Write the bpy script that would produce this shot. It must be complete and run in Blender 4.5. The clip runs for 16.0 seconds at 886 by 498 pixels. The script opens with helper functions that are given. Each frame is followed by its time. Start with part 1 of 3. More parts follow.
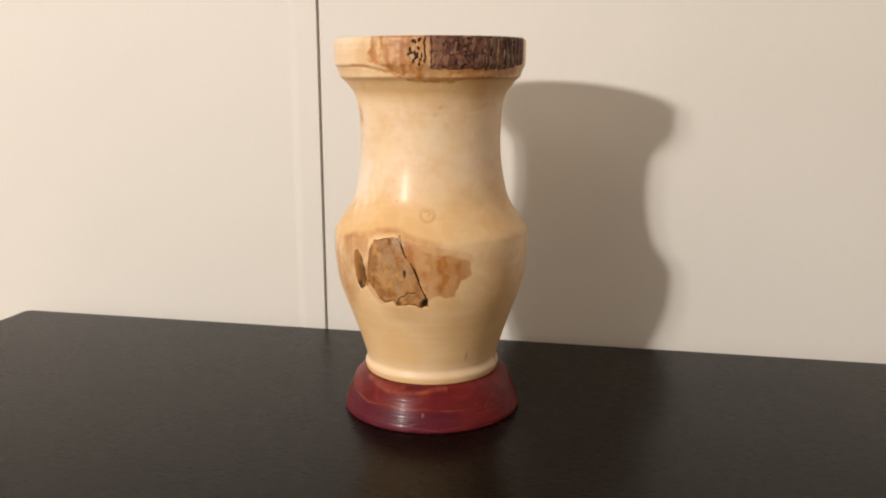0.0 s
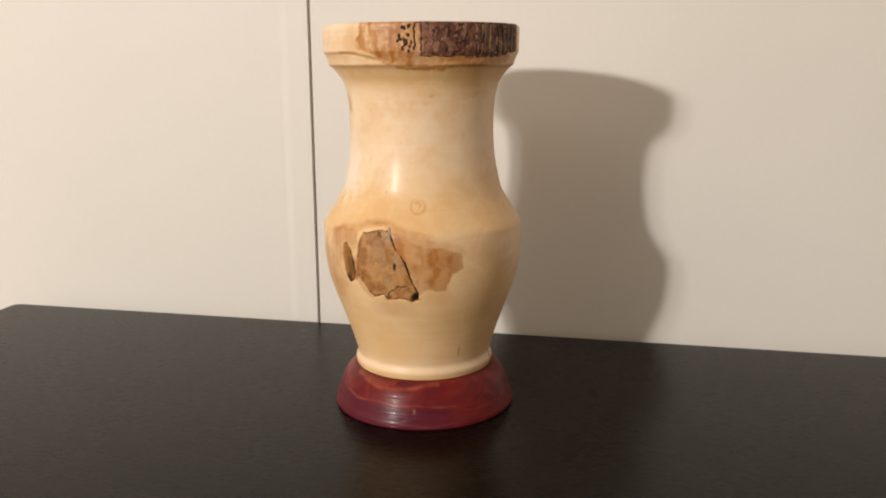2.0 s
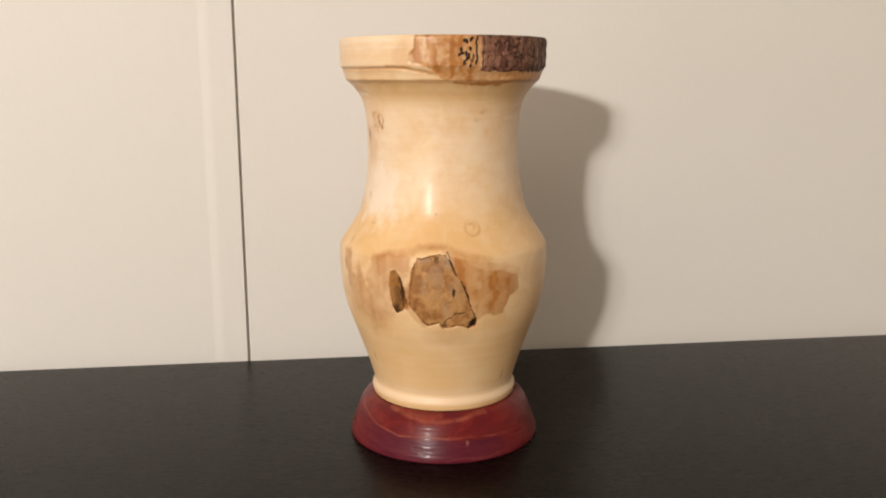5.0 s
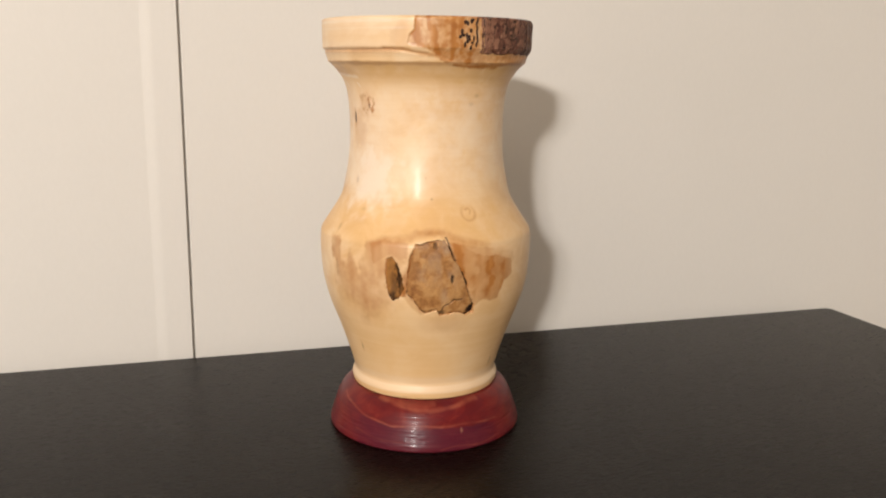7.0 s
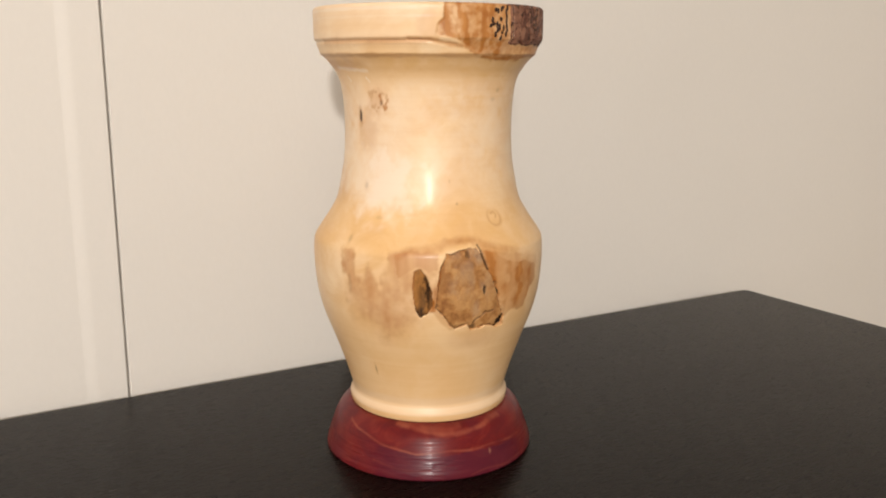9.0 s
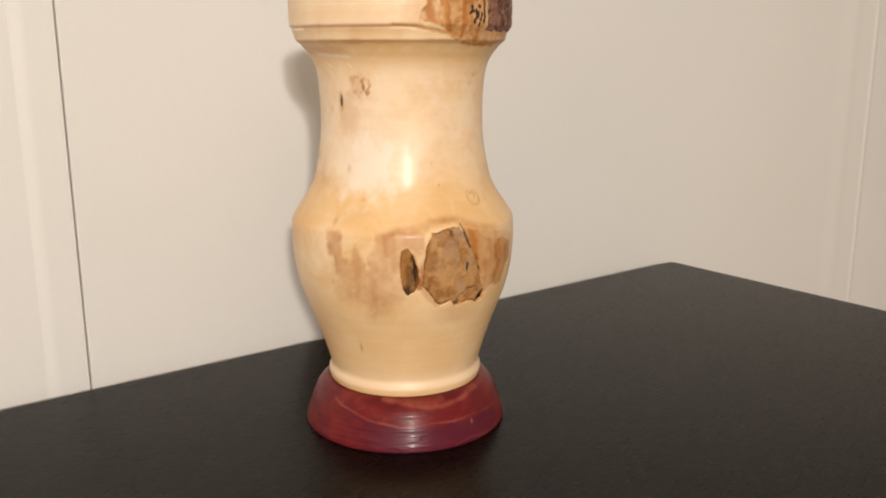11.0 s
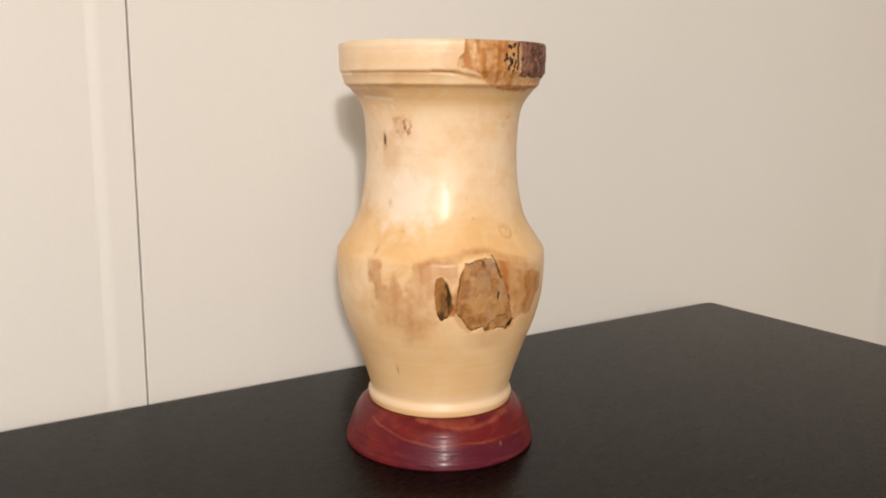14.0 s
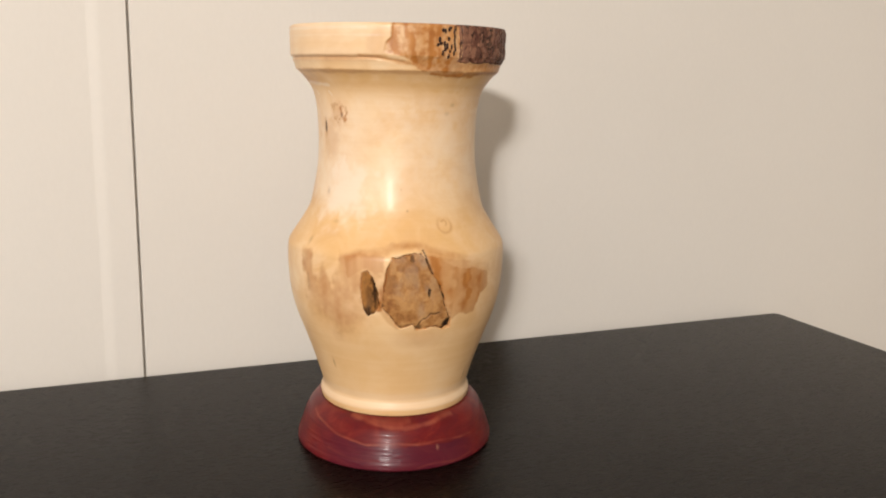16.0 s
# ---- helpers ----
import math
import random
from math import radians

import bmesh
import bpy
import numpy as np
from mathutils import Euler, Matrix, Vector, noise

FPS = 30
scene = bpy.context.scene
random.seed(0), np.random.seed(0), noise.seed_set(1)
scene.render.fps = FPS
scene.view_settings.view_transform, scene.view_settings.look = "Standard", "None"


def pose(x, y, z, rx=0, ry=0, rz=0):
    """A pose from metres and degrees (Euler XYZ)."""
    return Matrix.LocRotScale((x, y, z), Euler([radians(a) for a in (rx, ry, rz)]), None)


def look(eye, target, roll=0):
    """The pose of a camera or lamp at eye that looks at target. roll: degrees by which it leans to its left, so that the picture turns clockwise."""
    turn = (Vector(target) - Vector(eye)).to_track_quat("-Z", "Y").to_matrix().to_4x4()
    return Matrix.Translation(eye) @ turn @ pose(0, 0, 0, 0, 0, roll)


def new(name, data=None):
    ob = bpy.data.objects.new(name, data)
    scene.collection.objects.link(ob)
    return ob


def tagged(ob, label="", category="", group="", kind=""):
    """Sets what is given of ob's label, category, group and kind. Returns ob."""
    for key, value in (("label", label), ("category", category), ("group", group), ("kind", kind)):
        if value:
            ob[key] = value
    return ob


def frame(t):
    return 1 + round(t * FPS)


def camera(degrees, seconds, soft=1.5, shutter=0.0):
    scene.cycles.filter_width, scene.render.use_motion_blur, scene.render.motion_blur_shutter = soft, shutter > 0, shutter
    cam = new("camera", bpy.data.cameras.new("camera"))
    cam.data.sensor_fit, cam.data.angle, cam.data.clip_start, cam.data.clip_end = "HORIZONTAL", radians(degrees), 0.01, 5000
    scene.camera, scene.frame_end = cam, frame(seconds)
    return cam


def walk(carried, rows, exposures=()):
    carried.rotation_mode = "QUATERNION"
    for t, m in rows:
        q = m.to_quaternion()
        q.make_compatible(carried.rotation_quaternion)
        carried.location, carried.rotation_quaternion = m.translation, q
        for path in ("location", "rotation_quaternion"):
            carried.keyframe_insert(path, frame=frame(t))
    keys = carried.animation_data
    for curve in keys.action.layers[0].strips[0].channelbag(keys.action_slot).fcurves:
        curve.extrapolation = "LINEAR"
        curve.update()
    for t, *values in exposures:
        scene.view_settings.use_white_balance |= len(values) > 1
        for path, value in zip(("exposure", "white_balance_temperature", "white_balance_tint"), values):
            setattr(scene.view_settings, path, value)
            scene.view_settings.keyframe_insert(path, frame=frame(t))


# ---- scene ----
cam = camera(53.75, 16.0, soft=2.0, shutter=0.5)


def aim(x, y, z, yaw, pitch, lean):
    """Camera pose: yaw to the right of +y, pitch up, lean to its left, in degrees."""
    a, p = radians(yaw), radians(pitch)
    way = Vector((math.sin(a) * math.cos(p), math.cos(a) * math.cos(p), math.sin(p)))
    eye = Vector((x, y, z))
    return look(eye, eye + way, lean)


PATH = [
    (0.0, 0.0520, -0.0977, 0.9634, -12.54, -11.33, -0.15),
    (0.5, 0.0435, -0.1132, 0.9680, -11.36, -10.94, -0.49),
    (1.0, 0.0529, -0.1153, 0.9643, -12.38, -10.96, 0.11),
    (1.5, 0.0537, -0.1002, 0.9625, -12.70, -11.57, -0.06),
    (2.0, 0.0544, -0.0836, 0.9617, -12.57, -11.93, -0.28),
    (2.2, 0.0510, -0.0770, 0.9580, -12.14, -12.21, -0.30),
    (2.5, 0.0265, -0.0578, 0.9576, -8.88, -11.92, 0.42),
    (2.7, 0.0030, -0.0560, 0.9670, -6.70, -11.19, -0.40),
    (3.0, -0.0310, -0.0519, 0.9674, -3.59, -11.51, -0.34),
    (3.5, -0.0628, -0.0580, 0.9676, 0.47, -11.40, 0.38),
    (4.0, -0.0882, -0.0686, 0.9664, 2.09, -11.23, 0.14),
    (4.2, -0.0966, -0.0694, 0.9654, 2.79, -11.28, 0.13),
    (6.3, -0.2178, -0.0635, 0.9611, 13.82, -10.99, -0.06),
    (6.5, -0.2217, -0.0599, 0.9591, 14.25, -11.40, 0.24),
    (6.8, -0.2120, -0.0580, 0.9610, 15.06, -11.59, 0.70),
    (7.0, -0.2161, -0.0473, 0.9593, 16.60, -11.79, 0.66),
    (7.2, -0.2280, -0.0330, 0.9570, 17.46, -11.95, -0.20),
    (7.5, -0.2558, -0.0179, 0.9636, 20.02, -12.25, -0.96),
    (8.0, -0.2784, -0.0010, 0.9599, 24.37, -12.21, -0.00),
    (8.5, -0.2945, 0.0173, 0.9571, 27.36, -11.79, 0.27),
    (8.7, -0.2997, 0.0258, 0.9569, 28.29, -11.79, 0.22),
    (10.8, -0.3451, 0.0498, 0.9567, 36.11, -13.31, -0.19),
    (11.0, -0.3530, 0.0452, 0.9578, 36.67, -12.99, -0.13),
    (11.5, -0.3766, 0.0313, 0.9596, 37.75, -11.84, 0.08),
    (12.0, -0.3906, 0.0232, 0.9553, 37.44, -11.43, 0.44),
    (12.5, -0.3946, 0.0203, 0.9561, 37.41, -10.64, 0.79),
    (13.0, -0.3961, 0.0188, 0.9586, 37.47, -9.99, 0.71),
    (13.5, -0.3912, 0.0204, 0.9574, 36.19, -9.93, 0.76),
    (14.0, -0.3633, 0.0129, 0.9585, 33.13, -10.30, 0.45),
    (14.5, -0.3294, 0.0047, 0.9599, 28.96, -10.86, 0.40),
    (15.0, -0.2916, -0.0034, 0.9634, 24.77, -11.36, 0.34),
    (15.5, -0.2572, -0.0180, 0.9638, 22.67, -11.57, 0.72),
    (16.0, -0.2384, -0.0272, 0.9604, 21.60, -11.35, 1.14),
]
walk(cam, [(t, aim(*row)) for t, *row in PATH], exposures=[(0.0, 0.04, 6500, 10), (3.0, 0.0, 6500, 10), (4.2, 0.0, 6500, 10), (6.5, 0.06, 6450, 10),
                                                       (11.0, 0.08, 6430, 10), (13.0, 0.09, 6350, 10), (14.5, 0.09, 6340, 10), (16.0, 0.09, 6420, 10)])

# ---- sizes of the place ----
TABLE = 0.745                       # height of the tabletop
AX, AY = -0.0782, 0.4523            # the vase's axis
WALL = 0.6207                       # face of the wall behind the table
LEFT, RIGHT, BACK, CEIL = -2.6, 1.6, -4.6, 2.4

# ---- light ----
world = bpy.data.worlds.new("world")
scene.world = world
world.use_nodes = True
world.node_tree.nodes["Background"].inputs[0].default_value = (0.02, 0.02, 0.02, 1)
world.node_tree.nodes["Background"].inputs[1].default_value = 0.0

# a lamp with two bulbs side by side, behind the camera
DIST, AZ, EL = 2.6, radians(27.5), radians(15.0)
for side, watts in ((-0.089, 50.0), (0.036, 138.0)):
    bulb = bpy.data.lights.new("bulb_light", "POINT")
    bulb.energy = watts
    bulb.color = (1.0, 0.945, 0.885)
    bulb.shadow_soft_size = 0.055
    new("bulb_light", bulb).location = (AX - DIST * math.cos(EL) * math.sin(AZ) + side * math.cos(AZ),
                                        AY - DIST * math.cos(EL) * math.cos(AZ) - side * math.sin(AZ), TABLE + 0.13 + DIST * math.sin(EL))


# ---- noise and masks ----
def lattice(ix, iy, iz, seed):
    h = (ix.astype(np.int64) * 374761393 + iy.astype(np.int64) * 668265263 + iz.astype(np.int64) * 2147483647 + seed * 974711) & 0x7FFFFFFF
    h = ((h ^ (h >> 13)) * 1274126177) & 0x7FFFFFFF
    return ((h ^ (h >> 16)) & 0xFFFF) / 65535.0


def value_noise(p, scale, seed=0):
    """Smooth noise from 0 to 1 at the points p (n x 3), of that many cells per metre."""
    q = p * scale
    i = np.floor(q)
    f = q - i
    f = f * f * (3 - 2 * f)
    out = 0
    for a in (0, 1):
        for b in (0, 1):
            for c in (0, 1):
                w = (f[:, 0] if a else 1 - f[:, 0]) * (f[:, 1] if b else 1 - f[:, 1]) * (f[:, 2] if c else 1 - f[:, 2])
                out = out + w * lattice(i[:, 0] + a, i[:, 1] + b, i[:, 2] + c, seed)
    return out


def fbm(p, scale, seed=0, octaves=3):
    total, amount = 0, 0
    for o in range(octaves):
        total = total + value_noise(p, scale * 2 ** o, seed + o) * 0.5 ** o
        amount += 0.5 ** o
    return total / amount


def smooth(a, b, x):
    t = np.clip((x - a) / (b - a), 0, 1)
    return t * t * (3 - 2 * t)


def around(deg, z, r=0.060):
    """Points on a cylinder about the axis."""
    a = np.radians(deg)
    return np.stack([r * np.cos(a), r * np.sin(a), z], 1)


MM = 1.05   # millimetres along the belly for a degree


def outline(pts):
    return np.array([(a * MM, z) for a, z in pts])


def inside(deg, z, pts):
    """Signed distance in mm to an outline of (degrees, mm) corners: positive inside."""
    P = outline(pts)
    x, y = deg * MM, z
    best, odd = np.full(x.shape, 1e9), np.zeros(x.shape, bool)
    for (x0, y0), (x1, y1) in zip(P, np.roll(P, -1, 0)):
        dx, dy = x1 - x0, y1 - y0
        s = np.clip(((x - x0) * dx + (y - y0) * dy) / (dx * dx + dy * dy), 0, 1)
        best = np.minimum(best, np.hypot(x - x0 - s * dx, y - y0 - s * dy))
        cross = (y0 > y) != (y1 > y)
        odd ^= cross & (x < x0 + (y - y0) / (dy if abs(dy) > 1e-9 else 1e-9) * dx)
    return np.where(odd, best, -best)


def near_line(deg, z, pts):
    """Distance in mm to an open line of (degrees, mm) corners."""
    P = outline(pts)
    x, y = deg * MM, z
    best = np.full(x.shape, 1e9)
    for (x0, y0), (x1, y1) in zip(P[:-1], P[1:]):
        dx, dy = x1 - x0, y1 - y0
        s = np.clip(((x - x0) * dx + (y - y0) * dy) / (dx * dx + dy * dy), 0, 1)
        best = np.minimum(best, np.hypot(x - x0 - s * dx, y - y0 - s * dy))
    return best


# ---- materials ----
def material(name, rough=0.5, spec=0.5, metal=0.0):
    m = bpy.data.materials.new(name)
    m.use_nodes = True
    b = m.node_tree.nodes["Principled BSDF"]
    b.inputs["Roughness"].default_value = rough
    b.inputs["Specular IOR Level"].default_value = spec
    b.inputs["Metallic"].default_value = metal
    return m, m.node_tree.nodes, m.node_tree.links, b


def coords(n, l, scale=(1, 1, 1)):
    tc = n.new("ShaderNodeTexCoord")
    mp = n.new("ShaderNodeMapping")
    mp.inputs["Scale"].default_value = scale
    l.new(tc.outputs["Object"], mp.inputs["Vector"])
    return mp.outputs["Vector"]


def noise_tex(n, l, vec, scale, detail=3.0, rough=0.5, distort=0.0):
    t = n.new("ShaderNodeTexNoise")
    t.inputs["Scale"].default_value = scale
    t.inputs["Detail"].default_value = detail
    t.inputs["Roughness"].default_value = rough
    t.inputs["Distortion"].default_value = distort
    l.new(vec, t.inputs["Vector"])
    return t.outputs["Fac"]


def ramp(n, l, fac, stops):
    r = n.new("ShaderNodeValToRGB")
    e = r.color_ramp.elements
    while len(e) < len(stops):
        e.new(0.5)
    for el, (pos, col) in zip(e, stops):
        el.position, el.color = pos, (*col, 1)
    l.new(fac, r.inputs["Fac"])
    return r.outputs["Color"]


def mix(n, l, fac, a, b, mode="MIX"):
    m = n.new("ShaderNodeMix")
    m.data_type, m.blend_type = "RGBA", mode
    for sock, v in ((m.inputs[0], fac), (m.inputs[6], a), (m.inputs[7], b)):
        if isinstance(v, (int, float)):
            sock.default_value = v
        elif isinstance(v, tuple):
            sock.default_value = (*v, 1)
        else:
            l.new(v, sock)
    return m.outputs[2]


def bump(n, l, b, height, strength, distance):
    k = n.new("ShaderNodeBump")
    k.inputs["Strength"].default_value = strength
    k.inputs["Distance"].default_value = distance
    l.new(height, k.inputs["Height"])
    l.new(k.outputs["Normal"], b.inputs["Normal"])


def mask_channels(n, l):
    a = n.new("ShaderNodeAttribute")
    a.attribute_name = "marks"
    s = n.new("ShaderNodeSeparateColor")
    l.new(a.outputs["Color"], s.inputs["Color"])
    return s.outputs[0], s.outputs[1], s.outputs[2], a.outputs["Alpha"]


def make_wall_paint():
    m, n, l, b = material("wall_paint", 0.55, 0.3)
    big = noise_tex(n, l, coords(n, l), 3.0, 3)
    fine = noise_tex(n, l, coords(n, l, (1, 1, 0.45)), 420.0, 3, 0.6)
    c = ramp(n, l, big, [(0.3, (0.695, 0.660, 0.612)), (0.7, (0.730, 0.695, 0.648))])
    l.new(mix(n, l, 0.03, c, ramp(n, l, fine, [(0.35, (0.5, 0.47, 0.42)), (0.65, (0.8, 0.77, 0.72))])), b.inputs["Base Color"])
    bump(n, l, b, fine, 0.09, 0.0006)
    return m


def make_room_paint():
    m, n, l, b = material("room_paint", 0.7, 0.3)
    l.new(ramp(n, l, noise_tex(n, l, coords(n, l), 2.0), [(0.3, (0.470, 0.430, 0.380)), (0.7, (0.510, 0.470, 0.418))]), b.inputs["Base Color"])
    return m


def make_carpet():
    m, n, l, b = material("carpet", 0.95, 0.1)
    f = noise_tex(n, l, coords(n, l), 300.0, 3)
    l.new(ramp(n, l, f, [(0.3, (0.17, 0.14, 0.11)), (0.7, (0.26, 0.22, 0.17))]), b.inputs["Base Color"])
    bump(n, l, b, f, 0.6, 0.004)
    return m


def make_laminate():
    m, n, l, b = material("black_brown_laminate", 0.27, 0.13)
    grain = noise_tex(n, l, coords(n, l, (3, 60, 60)), 6.0, 4, 0.6)
    fine = noise_tex(n, l, coords(n, l, (1, 6, 6)), 160.0, 3, 0.6)
    l.new(ramp(n, l, grain, [(0.3, (0.0044, 0.0030, 0.0022)), (0.7, (0.0058, 0.0040, 0.0030))]), b.inputs["Base Color"])
    l.new(ramp(n, l, fine, [(0.3, (0.268, 0.268, 0.268)), (0.7, (0.278, 0.278, 0.278))]), b.inputs["Roughness"])
    bump(n, l, b, fine, 0.003, 0.0002)
    return m


def make_pale_wood():
    """Lacquered pale wood. The marks: red tan stains and painted shade, green dark spots and shaded gaps, blue pale
    sapwood, pale lines and painted glints, alpha golden shoulder, cove and foot.
    """
    m, n, l, b = material("lacquered_pale_wood", 0.45, 0.42)
    stain_shade, dark, pale, gold = mask_channels(n, l)
    runs_shade = n.new("ShaderNodeAttribute")
    runs_shade.attribute_name = "runs_shade"
    turn = noise_tex(n, l, coords(n, l, (5, 5, 260)), 2.0, 3, 0.6)
    wide = noise_tex(n, l, coords(n, l, (1, 1, 1.2)), 17.0, 2, 0.5, 0.8)
    cloud = noise_tex(n, l, coords(n, l, (1, 1, 1.1)), 48.0, 4, 0.6, 0.7)
    fibre = noise_tex(n, l, coords(n, l, (300, 300, 45)), 1.0, 3, 0.6)
    base = ramp(n, l, cloud, [(0.38, (0.672, 0.400, 0.176)), (0.50, (0.752, 0.500, 0.262)), (0.61, (0.805, 0.595, 0.368))])
    base = mix(n, l, 0.5, base, ramp(n, l, wide, [(0.38, (0.682, 0.415, 0.186)), (0.50, (0.762, 0.510, 0.270)), (0.62, (0.815, 0.620, 0.404))]))
    plain = n.new("ShaderNodeAttribute")
    plain.attribute_name = "plain"
    base = mix(n, l, plain.outputs["Fac"], base, ramp(n, l, turn, [(0.3, (0.758, 0.488, 0.232)), (0.7, (0.772, 0.508, 0.252))]))
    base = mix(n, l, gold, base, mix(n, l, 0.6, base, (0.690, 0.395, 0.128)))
    base = mix(n, l, pale, base, (0.820, 0.680, 0.540))
    base = mix(n, l, 0.05, base, ramp(n, l, turn, [(0.35, (0.580, 0.350, 0.151)), (0.6, (0.820, 0.632, 0.397))]))
    pink = mix(n, l, 0.5, ramp(n, l, fibre, [(0.3, (0.425, 0.188, 0.064)), (0.7, (0.555, 0.292, 0.122))]), (0.492, 0.242, 0.095))
    base = mix(n, l, runs_shade.outputs["Fac"], base, pink)
    tan = ramp(n, l, fibre, [(0.3, (0.360, 0.122, 0.019)), (0.7, (0.500, 0.208, 0.048))])
    tan = mix(n, l, 0.4, tan, ramp(n, l, cloud, [(0.35, (0.255, 0.072, 0.012)), (0.65, (0.560, 0.262, 0.072))]))
    base = mix(n, l, stain_shade, base, tan)
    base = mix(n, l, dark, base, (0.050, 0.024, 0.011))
    l.new(base, b.inputs["Base Color"])
    b.inputs["Coat Weight"].default_value = 0.11
    b.inputs["Coat Roughness"].default_value = 0.215
    bump(n, l, b, turn, 0.007, 0.0003)
    return m


def make_bark(name, stops, rough):
    """Bark. Marks: red height of the plates, green dark cracks, blue grey bloom."""
    m, n, l, b = material(name, rough, 0.15)
    height, dark, grey, _ = mask_channels(n, l)
    f = noise_tex(n, l, coords(n, l, (1, 1, 0.6)), 520.0, 4, 0.65)
    c = noise_tex(n, l, coords(n, l, (1, 1, 0.5)), 150.0, 3, 0.6, 0.8)
    col = mix(n, l, 0.45, ramp(n, l, height, stops), ramp(n, l, c, stops))
    col = mix(n, l, 0.2, col, ramp(n, l, f, [(0.35, tuple(v * 0.5 for v in stops[0][1])), (0.65, stops[-1][1])]))
    col = mix(n, l, grey, col, (0.27, 0.235, 0.20))
    col = mix(n, l, dark, col, (0.018, 0.010, 0.007))
    l.new(col, b.inputs["Base Color"])
    b.inputs["Coat Weight"].default_value = 0.08
    b.inputs["Coat Roughness"].default_value = 0.22
    bump(n, l, b, f, 0.18, 0.0005)
    return m


def make_red_wood():
    """Purple-red hardwood. Marks: red orange streaks, green purple zones, blue pale fleck."""
    m, n, l, b = material("red_purple_hardwood", 0.34, 0.17)
    streak, purple, fleck, _ = mask_channels(n, l)
    vec = coords(n, l, (1, 1, 3.5))
    c = noise_tex(n, l, vec, 11.0, 2, 0.45, 1.0)
    f = noise_tex(n, l, coords(n, l, (60, 60, 420)), 1.0, 3, 0.6)
    col = ramp(n, l, c, [(0.25, (0.106, 0.0075, 0.0085)), (0.5, (0.150, 0.0110, 0.0112)), (0.78, (0.192, 0.018, 0.0140))])
    smoke = noise_tex(n, l, coords(n, l, (1, 1, 1.6)), 55.0, 3, 0.55, 1.5)
    col = mix(n, l, 0.45, col, ramp(n, l, smoke, [(0.36, (0.080, 0.0065, 0.0115)), (0.52, (0.150, 0.0120, 0.0118)), (0.68, (0.235, 0.036, 0.022))]))
    col = mix(n, l, purple, col, (0.072, 0.0085, 0.022))
    col = mix(n, l, 0.03, col, ramp(n, l, f, [(0.35, (0.06, 0.008, 0.008)), (0.65, (0.25, 0.05, 0.03))]))
    col = mix(n, l, streak, col, (0.35, 0.098, 0.056))
    col = mix(n, l, fleck, col, (0.55, 0.27, 0.17))
    l.new(col, b.inputs["Base Color"])
    b.inputs["Coat Weight"].default_value = 0.05
    b.inputs["Coat Roughness"].default_value = 0.12
    bump(n, l, b, noise_tex(n, l, coords(n, l, (2, 2, 900)), 1.0, 3, 0.7), 0.05, 0.0005)
    return m


WALL_PAINT, ROOM_PAINT, CARPET, LAMINATE, PALE, RED = make_wall_paint(), make_room_paint(), make_carpet(), make_laminate(), make_pale_wood(), make_red_wood()
RIM_BARK = make_bark("dark_rim_bark", [(0.2, (0.050, 0.019, 0.015)), (0.5, (0.125, 0.046, 0.031)), (0.8, (0.34, 0.170, 0.105))], 0.45)
PATCH_BARK = make_bark("tan_inner_bark", [(0.2, (0.22, 0.082, 0.023)), (0.5, (0.40, 0.184, 0.058)), (0.8, (0.53, 0.295, 0.115))], 0.6)
SPOT_BARK = make_bark("brown_bark_pocket", [(0.2, (0.035, 0.016, 0.008)), (0.5, (0.19, 0.080, 0.022)), (0.85, (0.44, 0.20, 0.055))], 0.35)


# ---- building ----
def part(name, bm, mat, parent=None, label=""):
    me = bpy.data.meshes.new(name)
    bm.to_mesh(me)
    bm.free()
    me.materials.append(mat)
    ob = new(name, me)
    ob.parent = parent
    return tagged(ob, label)


def box(x0, y0, z0, x1, y1, z1, bevel=0.0, segments=2):
    bm = bmesh.new()
    bmesh.ops.create_cube(bm, size=1.0)
    for v in bm.verts:
        v.co = Vector(((x0 + x1) / 2 + v.co.x * (x1 - x0), (y0 + y1) / 2 + v.co.y * (y1 - y0), (z0 + z1) / 2 + v.co.z * (z1 - z0)))
    if bevel:
        bmesh.ops.bevel(bm, geom=bm.edges[:], offset=bevel, segments=segments, affect="EDGES", profile=0.5)
    return bm


def grid_mesh(name, co, nu, nv, closed, mat, parent, label="", marks=None, runs_shade=None, plain=None):
    """A smooth mesh from nu columns by nv rows of points; closed: the columns meet again."""
    me = bpy.data.meshes.new(name)
    i, j = np.meshgrid(np.arange(nu if closed else nu - 1), np.arange(nv - 1), indexing="ij")
    k = (i + 1) % nu
    quads = np.stack([i * nv + j, k * nv + j, k * nv + j + 1, i * nv + j + 1], -1).reshape(-1, 4)
    me.vertices.add(len(co))
    me.vertices.foreach_set("co", np.asarray(co, np.float32).ravel())
    me.loops.add(quads.size)
    me.loops.foreach_set("vertex_index", quads.ravel().astype(np.int32))
    me.polygons.add(len(quads))
    me.polygons.foreach_set("loop_start", np.arange(0, quads.size, 4, dtype=np.int32))
    me.polygons.foreach_set("use_smooth", np.ones(len(quads), bool))
    if marks is not None:
        at = me.color_attributes.new("marks", "FLOAT_COLOR", "POINT")
        at.data.foreach_set("color", np.asarray(marks, np.float32).ravel())
    if runs_shade is not None:
        at = me.attributes.new("runs_shade", "FLOAT", "POINT")
        at.data.foreach_set("value", np.asarray(runs_shade, np.float32))
    if plain is not None:
        at = me.attributes.new("plain", "FLOAT", "POINT")
        at.data.foreach_set("value", np.asarray(plain, np.float32))
    me.update(calc_edges=True)
    me.validate()
    me.materials.append(mat)
    ob = new(name, me)
    ob.parent = parent
    return tagged(ob, label)


